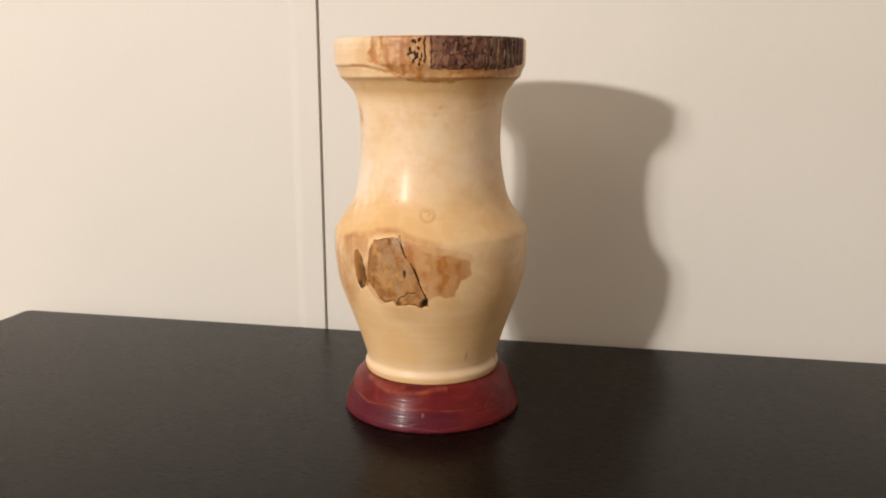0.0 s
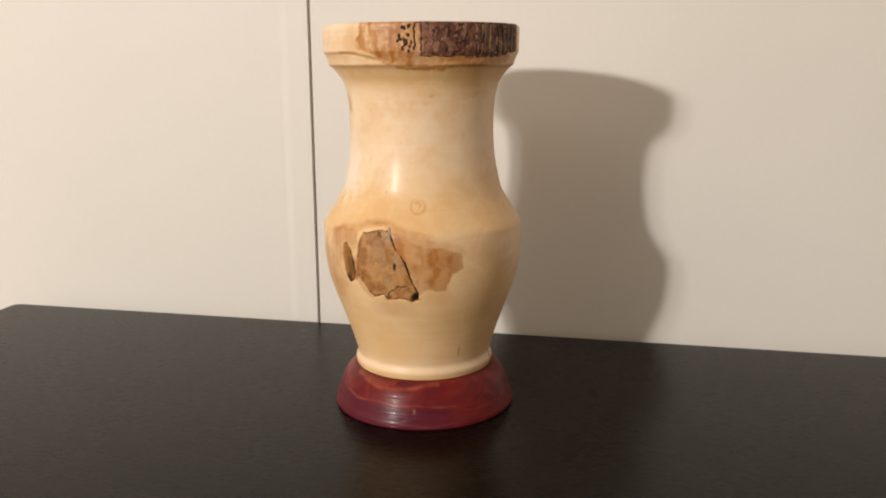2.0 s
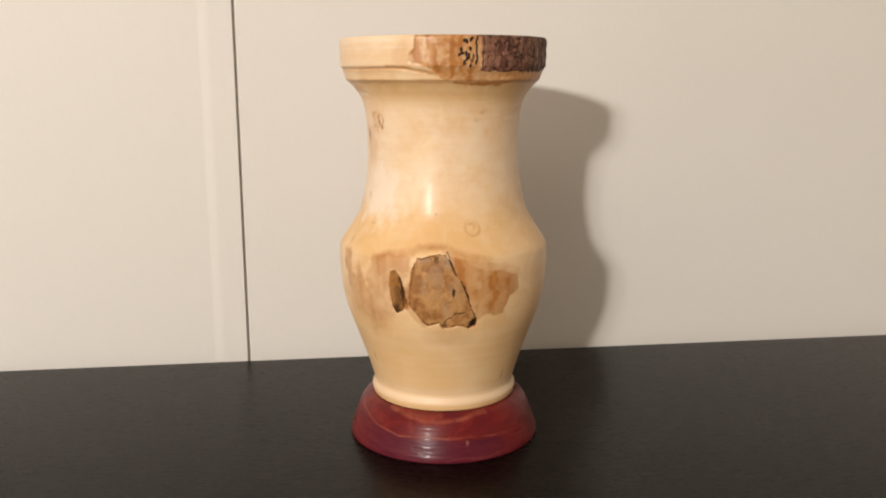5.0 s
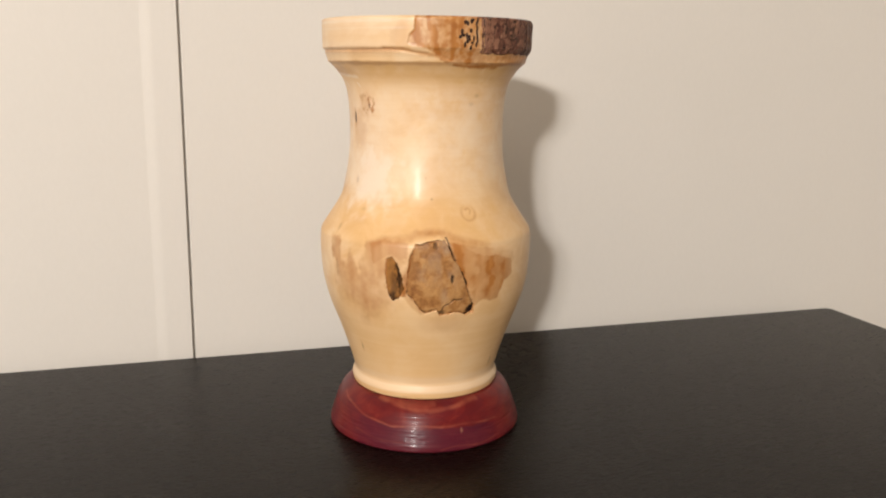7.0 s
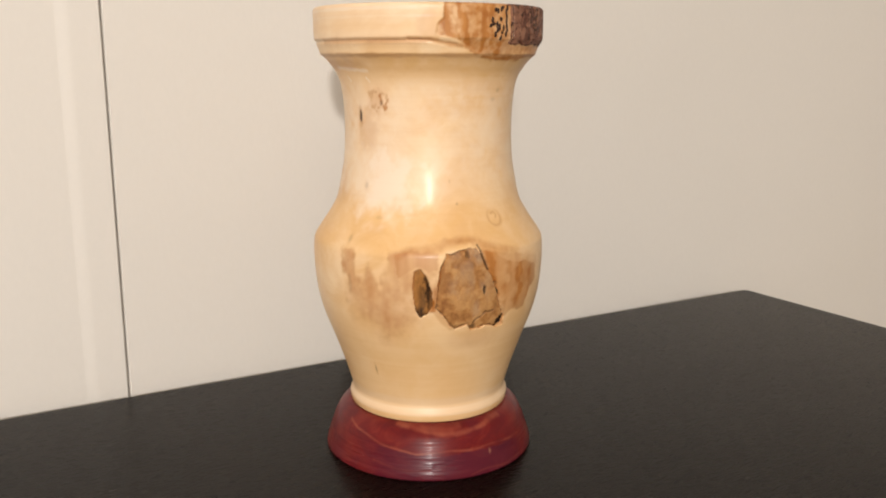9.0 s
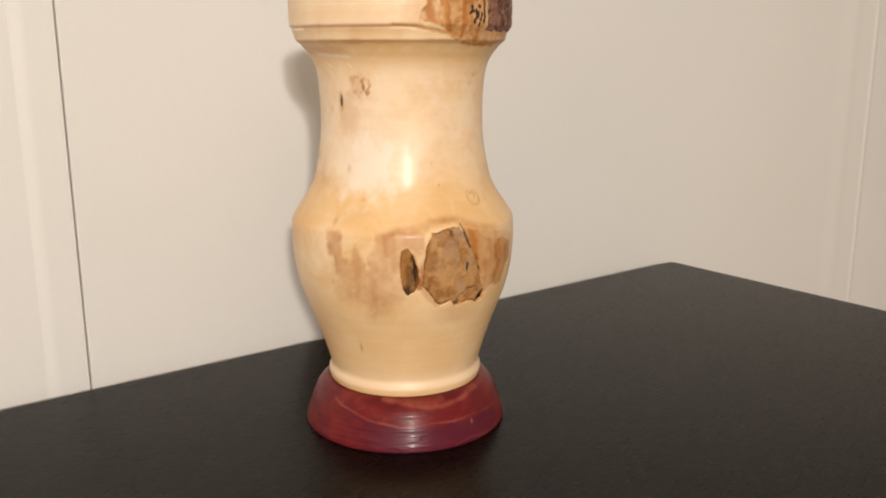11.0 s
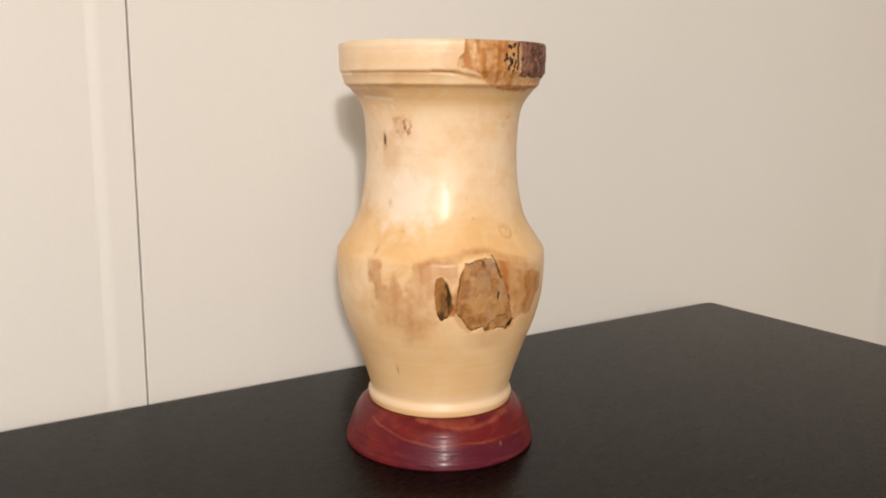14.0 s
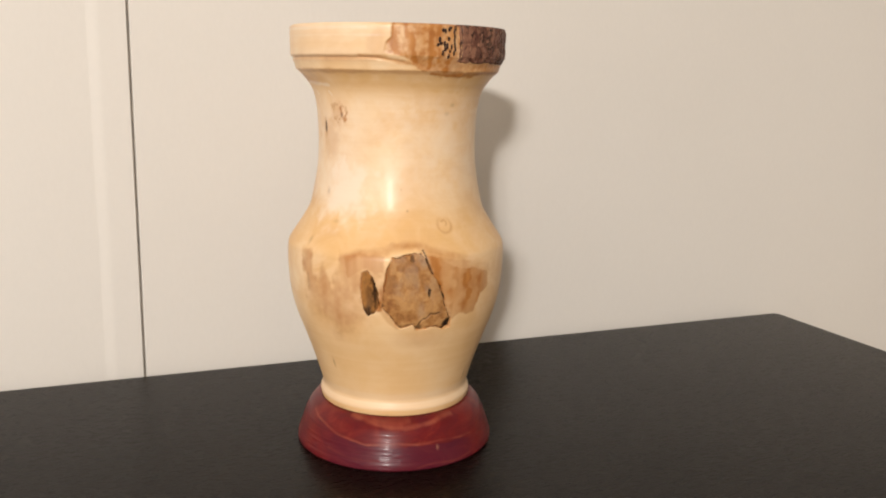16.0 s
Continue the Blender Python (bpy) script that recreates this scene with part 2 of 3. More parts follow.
def spline(points, n):
    """n points evenly along a smooth open line through the given (r, z) corners."""
    P = np.array(points, float)
    Q = np.vstack([2 * P[0] - P[1], P, 2 * P[-1] - P[-2]])
    out = []
    for i in range(1, len(Q) - 2):
        t = np.linspace(0, 1, 24, endpoint=False)[:, None]
        a, b, c, d = Q[i - 1], Q[i], Q[i + 1], Q[i + 2]
        out.append(0.5 * (2 * b + (c - a) * t + (2 * a - 5 * b + 4 * c - d) * t ** 2 + (3 * b - a - 3 * c + d) * t ** 3))
    out = np.vstack(out + [P[-1:]])
    s = np.concatenate([[0], np.cumsum(np.hypot(*np.diff(out, axis=0).T))])
    u = np.linspace(0, s[-1], n)
    return np.stack([np.interp(u, s, out[:, 0]), np.interp(u, s, out[:, 1])], 1)


# ---- the room ----
def structure(name, bm, mat, label, category):
    return tagged(part(name, bm, mat), label, category, kind="structure")


T = 0.12
structure("floor", box(LEFT - T, BACK - T, -T, RIGHT + T, WALL + T, 0.0), CARPET, "beige short-pile carpet floor of the room", "floor")
structure("ceiling", box(LEFT - T, BACK - T, CEIL, RIGHT + T, WALL + T, CEIL + T), ROOM_PAINT, "plain off-white painted room ceiling", "ceiling")
structure("wall_west", box(LEFT - T, BACK, 0, LEFT, WALL, CEIL), ROOM_PAINT, "unseen plain off-white painted side wall", "wall")
# unseen east wall, set close to bounce fill light onto the vase's right side
structure("wall_east", box(RIGHT, BACK, 0, RIGHT + T, WALL, CEIL), ROOM_PAINT, "unseen plain off-white painted side wall", "wall")
structure("wall_south", box(LEFT - T, BACK - T, 0, RIGHT + T, BACK, CEIL), ROOM_PAINT, "plain off-white painted end wall", "wall")
structure("wall_north", box(LEFT - T, WALL + 0.0025, 0, RIGHT + T, WALL + T, CEIL), WALL_PAINT, "off-white wall behind the panels", "wall")


def wall_panel(x0, x1):
    """A flat wall panel with eased upright edges."""
    return structure("wall_panel", box(x0, WALL, 0.0, x1, WALL + 0.0026, CEIL, 0.0012, 4), WALL_PAINT, "smooth off-white vinyl wall panel behind the table", "wall panel")


def wall_batten(x0, x1, height, label):
    """A thin upright cover strip; height gives its thickness in mm over its width in mm."""
    xs = np.arange(0.0, (x1 - x0) * 1000 + 0.01, 0.35)
    bm = bmesh.new()
    front = [[bm.verts.new((x0 + x / 1000, WALL + 0.0004 - 0.001 * height(x), z)) for x in xs] for z in (0.0, CEIL)]
    back = [[bm.verts.new((x0 + x / 1000, WALL + 0.003, z)) for x in (xs[0], xs[-1])] for z in (0.0, CEIL)]
    for k in range(len(xs) - 1):
        bm.faces.new((front[0][k], front[0][k + 1], front[1][k + 1], front[1][k])).smooth = True
    bm.faces.new((back[0][0], front[0][0], front[1][0], back[1][0]))
    bm.faces.new((front[0][-1], back[0][1], back[1][1], front[1][-1]))
    bm.faces.new((back[0][1], back[0][0], back[1][0], back[1][1]))
    return structure("wall_batten", bm, WALL_PAINT, label, "wall batten")


def bulge(x, at, width, tall):
    return tall * math.exp(-((x - at) / width) ** 2)


def step(x, a, b):
    t = min(1, max(0, (x - a) / (b - a)))
    return t * t * (3 - 2 * t)


wall_panel(LEFT, -1.218)
wall_panel(-1.2155, -0.2159)
wall_panel(-0.2145, 0.7485)
wall_panel(0.7510, RIGHT)
wall_batten(-0.2480, -0.2159, lambda x: 0.25 * step(x, 0, 4) + 1.5 * step(x, 4, 15) + 0.20 * step(x, 15, 31), "narrow off-white upright wall strip beside a dark seam")
wall_batten(0.6660, 0.7620, lambda x: 0.4 * step(x, 0, 1) + 0.5 * step(x, 1, 14) + 0.9 * step(x, 10, 30) - 0.9 * step(x, 30, 48) + bulge(x, 80.5, 4.2, 1.15), "wide off-white upright wall strip with a raised bead")


# ---- the table ----
def make_table():
    x0, x1, y0, y1, skew = -0.5074, 0.3503, 0.02, 0.600, -0.0197
    table = new("side_table")
    table.location = ((x0 + x1) / 2, (y0 + y1) / 2, 0)
    tagged(table, "black-brown laminate table standing against the wall", "table")
    cx, cy, _ = table.location
    bm = bmesh.new()
    corners, rad = [(x0, y0), (x1 - skew * (y1 - y0), y0), (x1, y1), (x0, y1)], 0.007
    ring = []
    for k, (px, py) in enumerate(corners):
        ux, uy = (1, -1)[k in (1, 2)], (1, -1)[k in (2, 3)]
        for s in range(7):
            a = radians(180 + 90 * k + 15 * s)
            ring.append(bm.verts.new((px + ux * rad + rad * math.cos(a) - cx, py + uy * rad + rad * math.sin(a) - cy, TABLE)))
    top = bm.faces.new(ring)
    low = bmesh.ops.extrude_face_region(bm, geom=[top])
    for v in [g for g in low["geom"] if isinstance(g, bmesh.types.BMVert)]:
        v.co.z -= 0.034
    bmesh.ops.recalc_face_normals(bm, faces=bm.faces[:])
    rims = [e for e in bm.edges if len({round(v.co.z, 4) for v in e.verts}) == 1]
    bmesh.ops.bevel(bm, geom=rims, offset=0.0012, segments=2, affect="EDGES", profile=0.5)
    part("tabletop", bm, LAMINATE, table)
    for lx in (x0 + 0.012, x1 - 0.062):
        for ly in (y0 + 0.012, y1 - 0.062):
            part("leg", box(lx - cx, ly - cy, 0.0, lx + 0.05 - cx, ly + 0.05 - cy, TABLE - 0.034, 0.002), LAMINATE, table)
    return table


make_table()

# ---- the vase ----
H = 0.2398
# outer line of the pale body from the foot to the rim, radius and height in mm
BODY = [(38.0, 26.4), (42.6, 26.5), (43.7, 27.0), (44.2, 28.6), (44.5, 30.4), (44.4, 31.6), (43.9, 32.7), (43.3, 34.1), (43.1, 35.6), (43.5, 37.6), (44.2, 40.0), (45.0, 42.8), (47.7, 51.4), (52.9, 66.0),
        (56.6, 75.5), (59.3, 84.0), (61.3, 93.0), (62.3, 102.0), (62.75, 111.5), (62.5, 118.2), (61.8, 121.3), (59.4, 125.2), (55.9, 130.4), (52.6, 135.6), (49.6, 141.5),
        (47.4, 151.0), (45.4, 163.0), (44.7, 176.0), (45.0, 189.0), (46.1, 199.6), (48.0, 206.0), (50.8, 210.4), (53.7, 213.9), (56.1, 216.0), (56.8, 216.6),
        (57.4, 218.7), (58.5, 221.3), (59.2, 222.9), (59.8, 224.4), (60.0, 231.0), (60.1, 237.6), (59.75, 239.0), (58.9, 239.7), (57.9, 239.8)]
LIP = [(57.9, 239.8), (54.4, 239.6), (53.4, 238.6), (51.5, 222.0), (45.5, 213.0), (40.0, 200.0), (39.0, 180.0), (41.0, 155.0), (50.0, 130.0), (55.5, 110.0), (53.0, 85.0), (42.0, 60.0), (30.0, 48.0), (0.3, 45.0)]

PATCH = [(-110.7, 121.2), (-104.0, 122.6), (-95.8, 123.2), (-93.6, 119.0), (-91.6, 112.6), (-86.0, 105.0), (-83.0, 95.5), (-79.2, 86.0), (-78.8, 81.4),
         (-82.7, 80.5), (-87.3, 82.4), (-92.7, 81.6), (-98.2, 81.5), (-99.6, 84.7), (-105.8, 82.0), (-110.0, 86.6), (-115.8, 94.0), (-114.2, 103.6), (-113.0, 114.0)]
SPOT = [(-124.9, 112.6), (-122.8, 113.8), (-119.9, 110.4), (-117.6, 103.0), (-117.0, 95.5), (-119.2, 90.8), (-122.9, 88.8), (-124.8, 92.4), (-126.0, 100.0)]
STAIN = [(-95.0, 123.0), (-87.0, 120.6), (-82.0, 117.4), (-75.0, 114.6), (-67.6, 114.0), (-60.0, 111.5), (-55.0, 110.5), (-54.6, 100.5), (-60.6, 97.5), (-64.0, 87.5),
         (-69.3, 86.6), (-74.1, 88.4), (-79.5, 84.5), (-88.0, 92.0)]
DRIP = [(-164.0, 121.5), (-155.5, 121.0), (-153.8, 113.0), (-151.6, 104.5), (-149.4, 111.5), (-147.0, 116.0), (-144.6, 109.0), (-141.6, 103.5), (-139.4, 112.0), (-137.0, 120.8), (-126.0, 121.5), (-116.0, 121.0), (-114.0, 95.0), (-121.0, 84.0),
        (-132.0, 76.5), (-143.0, 74.0), (-150.0, 80.0), (-158.5, 84.0), (-159.5, 104.0)]
CRACK = [(-95.2, 124.6), (-92.8, 117.4), (-91.0, 112.6), (-88.5, 109.8), (-86.2, 104.2), (-84.3, 98.7), (-82.2, 93.1), (-79.0, 84.8)]
RIMTAN = [(-116.2, 225.0), (-115.4, 229.5), (-112.6, 233.0), (-112.0, 241.0), (-4.0, 241.0), (-4.0, 224.0), (-40.0, 219.0), (-70.0, 215.6), (-88.0, 215.0), (-98.0, 218.4), (-106.0, 222.6)]


def body_marks(deg, z, p):
    """Tan stains and painted shade, dark, pale and gold over the body, and the depth in mm by which the surface is
    sunk.
    """
    n1, n2 = fbm(p, 160, 3) - 0.5, fbm(p, 520, 9) - 0.5
    long = 0.6 * value_noise(p * np.array([1, 1, 0.25]), 170, 21) + 0.4 * value_noise(p * np.array([1, 1, 0.12]), 330, 23) - 0.5
    warp = 4.0 * n1 + 1.6 * n2
    stain_shade = smooth(-0.4, 0.8, inside(deg, z, STAIN) + warp * 0.6) * np.clip(0.60 + 0.4 * long + 0.5 * n1, 0.35, 0.85)
    for a, h, sa, sh, k in ((-70.5, 108.0, 4.6, 3.6, 0.95), (-69.0, 98.5, 2.6, 4.2, 0.8), (-88.8, 115.8, 2.3, 3.2, 0.95), (-62.0, 106.0, 5.0, 4.0, 0.8)):
        stain_shade = np.maximum(stain_shade, smooth(1.3, 0.5, np.hypot((deg - a) * MM / sa, (z - h) / sh) + 1.2 * n1 + 0.8 * n2) * k)
    wash = [(-95.0, 124.0), (-84.0, 121.0), (-74.0, 119.0), (-64.0, 117.0), (-54.0, 114.0), (-53.0, 109.0), (-64.0, 110.0), (-80.0, 112.0), (-90.0, 116.0)]
    stain_shade = np.maximum(stain_shade, smooth(-1.5, 1.5, inside(deg, z, wash) + warp * 0.5) * np.clip(0.42 + 0.5 * long + 0.5 * n1, 0, 0.7))
    for a, w, k in ((-88.4, 2.0, 0.5), (-79.0, 1.6, 0.25), (-71.0, 2.4, 0.4), (-66.4, 1.6, 0.15), (-61.0, 2.6, 0.2)):
        stain_shade = np.where(inside(deg, z, STAIN) + warp * 0.6 > 0.5, np.minimum(1, stain_shade + k * np.exp(-((deg - a + 9 * n1) / w) ** 2) * smooth(86, 96, z)), stain_shade)
    eye = np.abs(np.hypot((deg + 66.5) * MM, (z - 98.8) / 1.25) - 4.2)
    stain_shade = np.maximum(stain_shade, smooth(1.1, 0.3, eye + 1.4 * n1) * 0.6 * (inside(deg, z, STAIN) > 0))
    # stained edge where the bark meets the pale wood, and tan painted shade in the gap
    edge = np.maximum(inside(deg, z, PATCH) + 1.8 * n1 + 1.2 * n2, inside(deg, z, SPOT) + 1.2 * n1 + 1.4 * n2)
    stain_shade = np.maximum(stain_shade, smooth(-0.7, 0.2, edge) * smooth(-0.15, 0.15, n1 + 0.5 * n2 + 0.08) * smooth(121, 116, z))
    stain_shade = np.maximum(stain_shade, smooth(0.0, 0.5, edge))
    stain_shade = np.maximum(stain_shade, smooth(2.2, 0.6, near_line(deg, z, [(-118.5, 96.0), (-115.5, 93.0), (-112.0, 87.0), (-108.0, 83.0)]) + 1.5 * n1) * 0.4)
    for a, h, sa, sh, k in ((-116.6, 96.0, 1.5, 3.6, 1.0), (-117.0, 93.2, 2.4, 1.5, 0.9), (-115.6, 100.0, 1.2, 5.0, 0.7)):
        stain_shade = np.maximum(stain_shade, smooth(1.4, 0.5, np.hypot((deg - a) * MM / sa, (z - h) / sh) + 1.2 * n2) * k)
    # pinkish runs under the shoulder
    fade = smooth(104, 82, z)
    run_shade = smooth(-1.8 - 3 * fade, 2.4 + 7 * fade, inside(deg, z, DRIP) + 1.6 * warp + 6 * long * smooth(80, 115, z))
    run_shade *= np.clip(0.55 + 0.8 * long + 1.0 * n1, 0.15, 1)
    run_shade = np.maximum(run_shade, smooth(-0.6, 1.0, inside(deg, z, [(-135, 121), (-126, 123), (-114, 122), (-115, 114), (-119, 112), (-123, 115), (-127, 113), (-133, 108)]) + 0.8 * warp) * np.clip(0.85 + 0.9 * long, 0.4, 1))
    run_shade = np.maximum(run_shade, smooth(-0.6, 1.0, inside(deg, z, [(-163, 122), (-157, 122), (-154, 113), (-155, 101), (-159, 104)]) + 0.8 * warp) * 0.7)
    run_shade = np.maximum(run_shade, smooth(10, 2, np.hypot((deg + 95) * MM * 0.5, z - 76) + warp) * 0.35)
    run_shade = np.maximum(run_shade, smooth(7, 1, np.hypot((deg + 118) * 1.1, (z - 231) * 0.6) + 14 * n1) * 0.3)
    # band along the shoulder over the bark
    band = near_line(deg, z, [(-133, 120.0), (-128, 122.6), (-114, 124.0), (-111, 126.4), (-98, 127.0), (-90, 123.8), (-79, 121.0), (-66, 117.0)])
    stain_shade = np.maximum(stain_shade, smooth(3.2, 0.4, band + warp * 0.7) * np.clip(0.5 + 1.2 * n1, 0.1, 0.8) * smooth(-64, -80, deg))
    stain_shade = np.maximum(stain_shade, smooth(2.2, 0.4, np.hypot((deg + 104) * MM / 4.5, (z - 126.6))) * 0.55)
    # rim: orange bands, crumbly lower edge
    rim = inside(deg, z, RIMTAN) + warp * 0.5
    bands = np.zeros_like(z)
    for a, w, k in ((-111.8, 2.6, 1.0), (-103.2, 1.3, 1.0), (-107.2, 0.8, 0.3), (-92.5, 1.6, 0.6), (-96.5, 1.4, 0.3), (-88.0, 2.5, 0.45), (-83.0, 3.0, 0.4), (-60.0, 18.0, 0.2), (-20.0, 18.0, 0.2)):
        bands = np.maximum(bands, k * np.exp(-((deg - a + 0.25 * (z - 232) * (a < -100) + 6 * n1) / w) ** 2))
    stain_shade = np.maximum(stain_shade, smooth(-0.2, 0.8, rim) * np.clip(0.50 + bands + 1.0 * n2 + 0.7 * long, 0.28, 1))
    crumb = smooth(-0.6, 0.8, inside(deg, z, [(-104, 222.5), (-98, 222.8), (-88, 224), (-72, 222), (-50, 221.5), (-14, 222.0), (-10, 217.5), (-40, 216.0), (-52, 215.4), (-66, 214.2), (-78, 213.5), (-88, 213.8), (-97, 216.6)]) + 1.2 * warp)
    stain_shade = np.maximum(stain_shade, smooth(1.1, 0.2, near_line(deg, z, [(-91, 215.2), (-80, 214.2), (-66, 214.8), (-54, 215.8)]) + 2 * n1) * 0.95)
    stain_shade = np.maximum(stain_shade, crumb * np.clip(0.72 + 0.6 * n2 + 0.8 * n1, 0.3, 0.95))
    stain_shade = np.maximum(stain_shade, smooth(1.5, 0.3, near_line(deg, z, [(-128, 223.2), (-118, 222.6), (-108, 220.8), (-101, 219.8), (-96, 218.0)]) + 1.5 * n1) * 0.62)
    stain_shade = np.maximum(stain_shade, smooth(2.4, 0.2, near_line(deg, z, [(-180, 222.4), (-120, 222.4)]) + n1) * 0.5)
    # tan line that paints shade under the rim's lower edge
    stain_shade = np.maximum(stain_shade, smooth(1.6, 0.2, np.abs(z - 215.8) + 2.5 * n1) * 0.4)
    # knot ring, curls and small specks
    ring = np.abs(np.hypot((deg + 79.4) * 0.9, z - 136.3) - 4.0)
    stain_shade = np.maximum(stain_shade, smooth(1.6, 0.2, ring + 1.6 * n1) * 0.45 * smooth(142.5, 134, z))
    stain_shade = np.maximum(stain_shade, smooth(1.0, 0.3, near_line(deg, z, [(-81.0, 138.0), (-79.0, 138.6), (-77.6, 137.2), (-78.6, 135.8)]) + 0.8 * n1) * 0.4)
    curl = np.abs(np.hypot((deg + 152.6) / 1.45, z - 194.6) - 4.4) + 4.5 * n2 + 5 * n1
    stain_shade = np.maximum(stain_shade, smooth(1.5, 0.1, curl) * smooth(-0.12, 0.1, fbm(p, 330, 145) - 0.5) * (0.4 + 0.5 * smooth(-156, -150, deg) * smooth(197, 192, z)))
    hook = near_line(deg, z, [(-150.2, 196.5), (-149.0, 193.0), (-147.4, 190.0), (-146.2, 190.6)])
    stain_shade = np.maximum(stain_shade, smooth(1.4, 0.2, hook + 2 * n2) * 0.85)
    run_shade = np.maximum(run_shade, smooth(9, 2, np.hypot((deg + 154) * 0.8, z - 192) + 12 * n1) * 0.35)
    dark = np.zeros_like(z)
    for a, h, sa, sh, amount in ((-168.0, 186.0, 1.1, 3.0, 1.0), (-149.6, 192.8, 0.8, 1.3, 0.6), (-160.1, 151.5, 1.2, 1.6, 0.16), (-147.1, 136.7, 2.0, 0.7, 0.10),
                                 (-160.4, 125.8, 1.0, 1.8, 0.16), (-152.5, 55.7, 0.45, 2.0, 0.5), (-105.9, 154.8, 0.4, 0.6, 0.14), (-102.0, 143.7, 0.5, 0.5, 0.28), (-48.8, 44.6, 0.45, 2.6, 0.4),
                                 (-4.0, 33.5, 0.55, 6.5, 0.9), (-69.4, 198.9, 1.6, 1.0, 0.16), (-73.6, 194.6, 1.5, 0.9, 0.12), (-158.0, 104.0, 1.0, 5.0, 0.16)):
        q = np.hypot((deg - a) * 0.95 / sa, (z - h) / sh)
        dark = np.maximum(dark, smooth(1.25, 0.7, q + 0.5 * n2) * amount)
        stain_shade = np.maximum(stain_shade, smooth(2.6, 0.9, q + n2) * min(1, amount * 1.4) * 0.5)
    crack = near_line(deg, z, CRACK)
    dark = np.maximum(dark, smooth(0.55, 0.2, crack + 0.3 * n2) * (z > 112))
    pale = smooth(19, 4, np.hypot((deg + 148) * 0.55, (z - 156) * 0.70) + 18 * n1 + 2 * n2) * 0.95
    pale = np.maximum(pale, 0.28 * smooth(140, 160, z) * smooth(216, 196, z) * np.clip(1 + 2.5 * n1, 0, 1.6))
    pale = np.maximum(pale, 0.62 * smooth(-118, -138, deg + 40 * n1) * smooth(140, 152, z + 12 * n1) * smooth(204, 192, z + 14 * n1) * np.clip(0.75 + 1.6 * n1, 0.2, 1))
    pale = np.maximum(pale, smooth(8, 1, np.hypot((deg + 156) * 0.6, (z - 178) * 0.4) + 12 * n1) * 0.55)
    # foot bead and the cove above it painted paler where they catch light
    pale = np.maximum(pale, 0.25 * smooth(42, 38, z) * smooth(32, 36, z) + 0.4 * smooth(29.5, 31, z) * smooth(35, 33.5, z))
    pale = np.maximum(pale, smooth(219, 226, z) * smooth(-112, -140, deg) * 0.3)
    # pale scratches and a dent's edge under the lip, their glints painted in
    for line, wide in (([(-177, 205.5), (-174.5, 203.0)], 0.7), ([(-159, 205.2), (-156.5, 202.9)], 0.7), ([(-184, 209.8), (-172, 209.4), (-163, 208.6), (-156, 208.4)], 1.7)):
        pale = np.maximum(pale, smooth(wide, 0.1, near_line(deg, z, line) + 1.6 * n1 + 0.8 * n2) * 0.75)
    for h, wide, k in ((237.2, 0.9, 0.75), (233.6, 0.6, 0.5)):
        pale = np.maximum(pale, smooth(wide * 1.6, 0.2, np.abs(z - h) + 0.8 * n1) * k * smooth(-112, -122, deg + 30 * n1))
    # gold at the shoulder, and deeper towards the underside of the rim
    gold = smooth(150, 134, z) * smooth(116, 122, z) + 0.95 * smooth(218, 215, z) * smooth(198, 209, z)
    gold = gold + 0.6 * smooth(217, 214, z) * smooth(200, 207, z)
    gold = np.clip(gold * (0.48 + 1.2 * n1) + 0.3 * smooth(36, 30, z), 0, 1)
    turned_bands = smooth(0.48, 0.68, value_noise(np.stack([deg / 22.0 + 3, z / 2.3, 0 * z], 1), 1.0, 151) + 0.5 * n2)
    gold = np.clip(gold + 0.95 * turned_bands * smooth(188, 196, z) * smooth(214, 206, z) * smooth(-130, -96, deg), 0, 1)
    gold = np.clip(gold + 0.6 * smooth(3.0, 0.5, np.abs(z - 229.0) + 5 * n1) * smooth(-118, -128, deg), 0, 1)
    # pinkish brown that paints the cove's shade under the rim's left part
    run_shade = np.maximum(run_shade, smooth(3.5, 0.8, np.abs(z - 211.5) + 4 * n1) * smooth(-150, -164, deg) * 0.5)
    run_shade = np.maximum(run_shade, smooth(7, 1.5, np.hypot((deg + 161) * 0.7, (z - 178) * 0.6) + 10 * n1) * 0.3)
    # hollows; the gap round the bark has its shade painted in dark
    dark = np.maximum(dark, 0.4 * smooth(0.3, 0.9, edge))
    sink = smooth(-0.15, 0.35, edge) * 2.7
    sink = sink + smooth(0.0, 1.0, rim) * (0.3 + 0.5 * (fbm(p * np.array([1, 1, 0.35]), 230, 41) - 0.4)) * smooth(-120, -114, deg) + crumb * (0.2 + 0.4 * n2)
    sink = sink + smooth(1.2, 0.2, near_line(deg, z, [(-128, 223.2), (-118, 222.4), (-106, 220.4)])) * 0.5
    sink = sink + 0.035 * np.sin(z * 5.2 + 2 * np.sin(z)) * smooth(37, 35, z) * smooth(28.5, 30, z)
    sink = sink + smooth(1.3, 0.2, ring) * 0.10 + dark * 0.25 * (z > 60)
    groove = smooth(1.1, 0.2, np.abs(z - 222.6)) * 0.55 * smooth(-112, -124, deg)
    sink = sink + groove + 0.06 * (fbm(p, 60, 77) - 0.5)
    return np.clip(np.stack([stain_shade, dark, pale, gold], 1), 0, 1), np.clip(run_shade, 0, 1), sink


def lathe(profile, nu):
    """Angles in degrees, radii and heights in mm of a turned surface, column by column."""
    deg = np.linspace(-270, 90, nu, endpoint=False)
    D = np.repeat(deg, len(profile))
    return D, np.tile(profile[:, 0], nu), np.tile(profile[:, 1], nu)


def turned(D, R, Zs):
    a = np.radians(D)
    return np.stack([R * np.cos(a), R * np.sin(a), Zs], 1) / 1000


vase = new("wooden_vase")
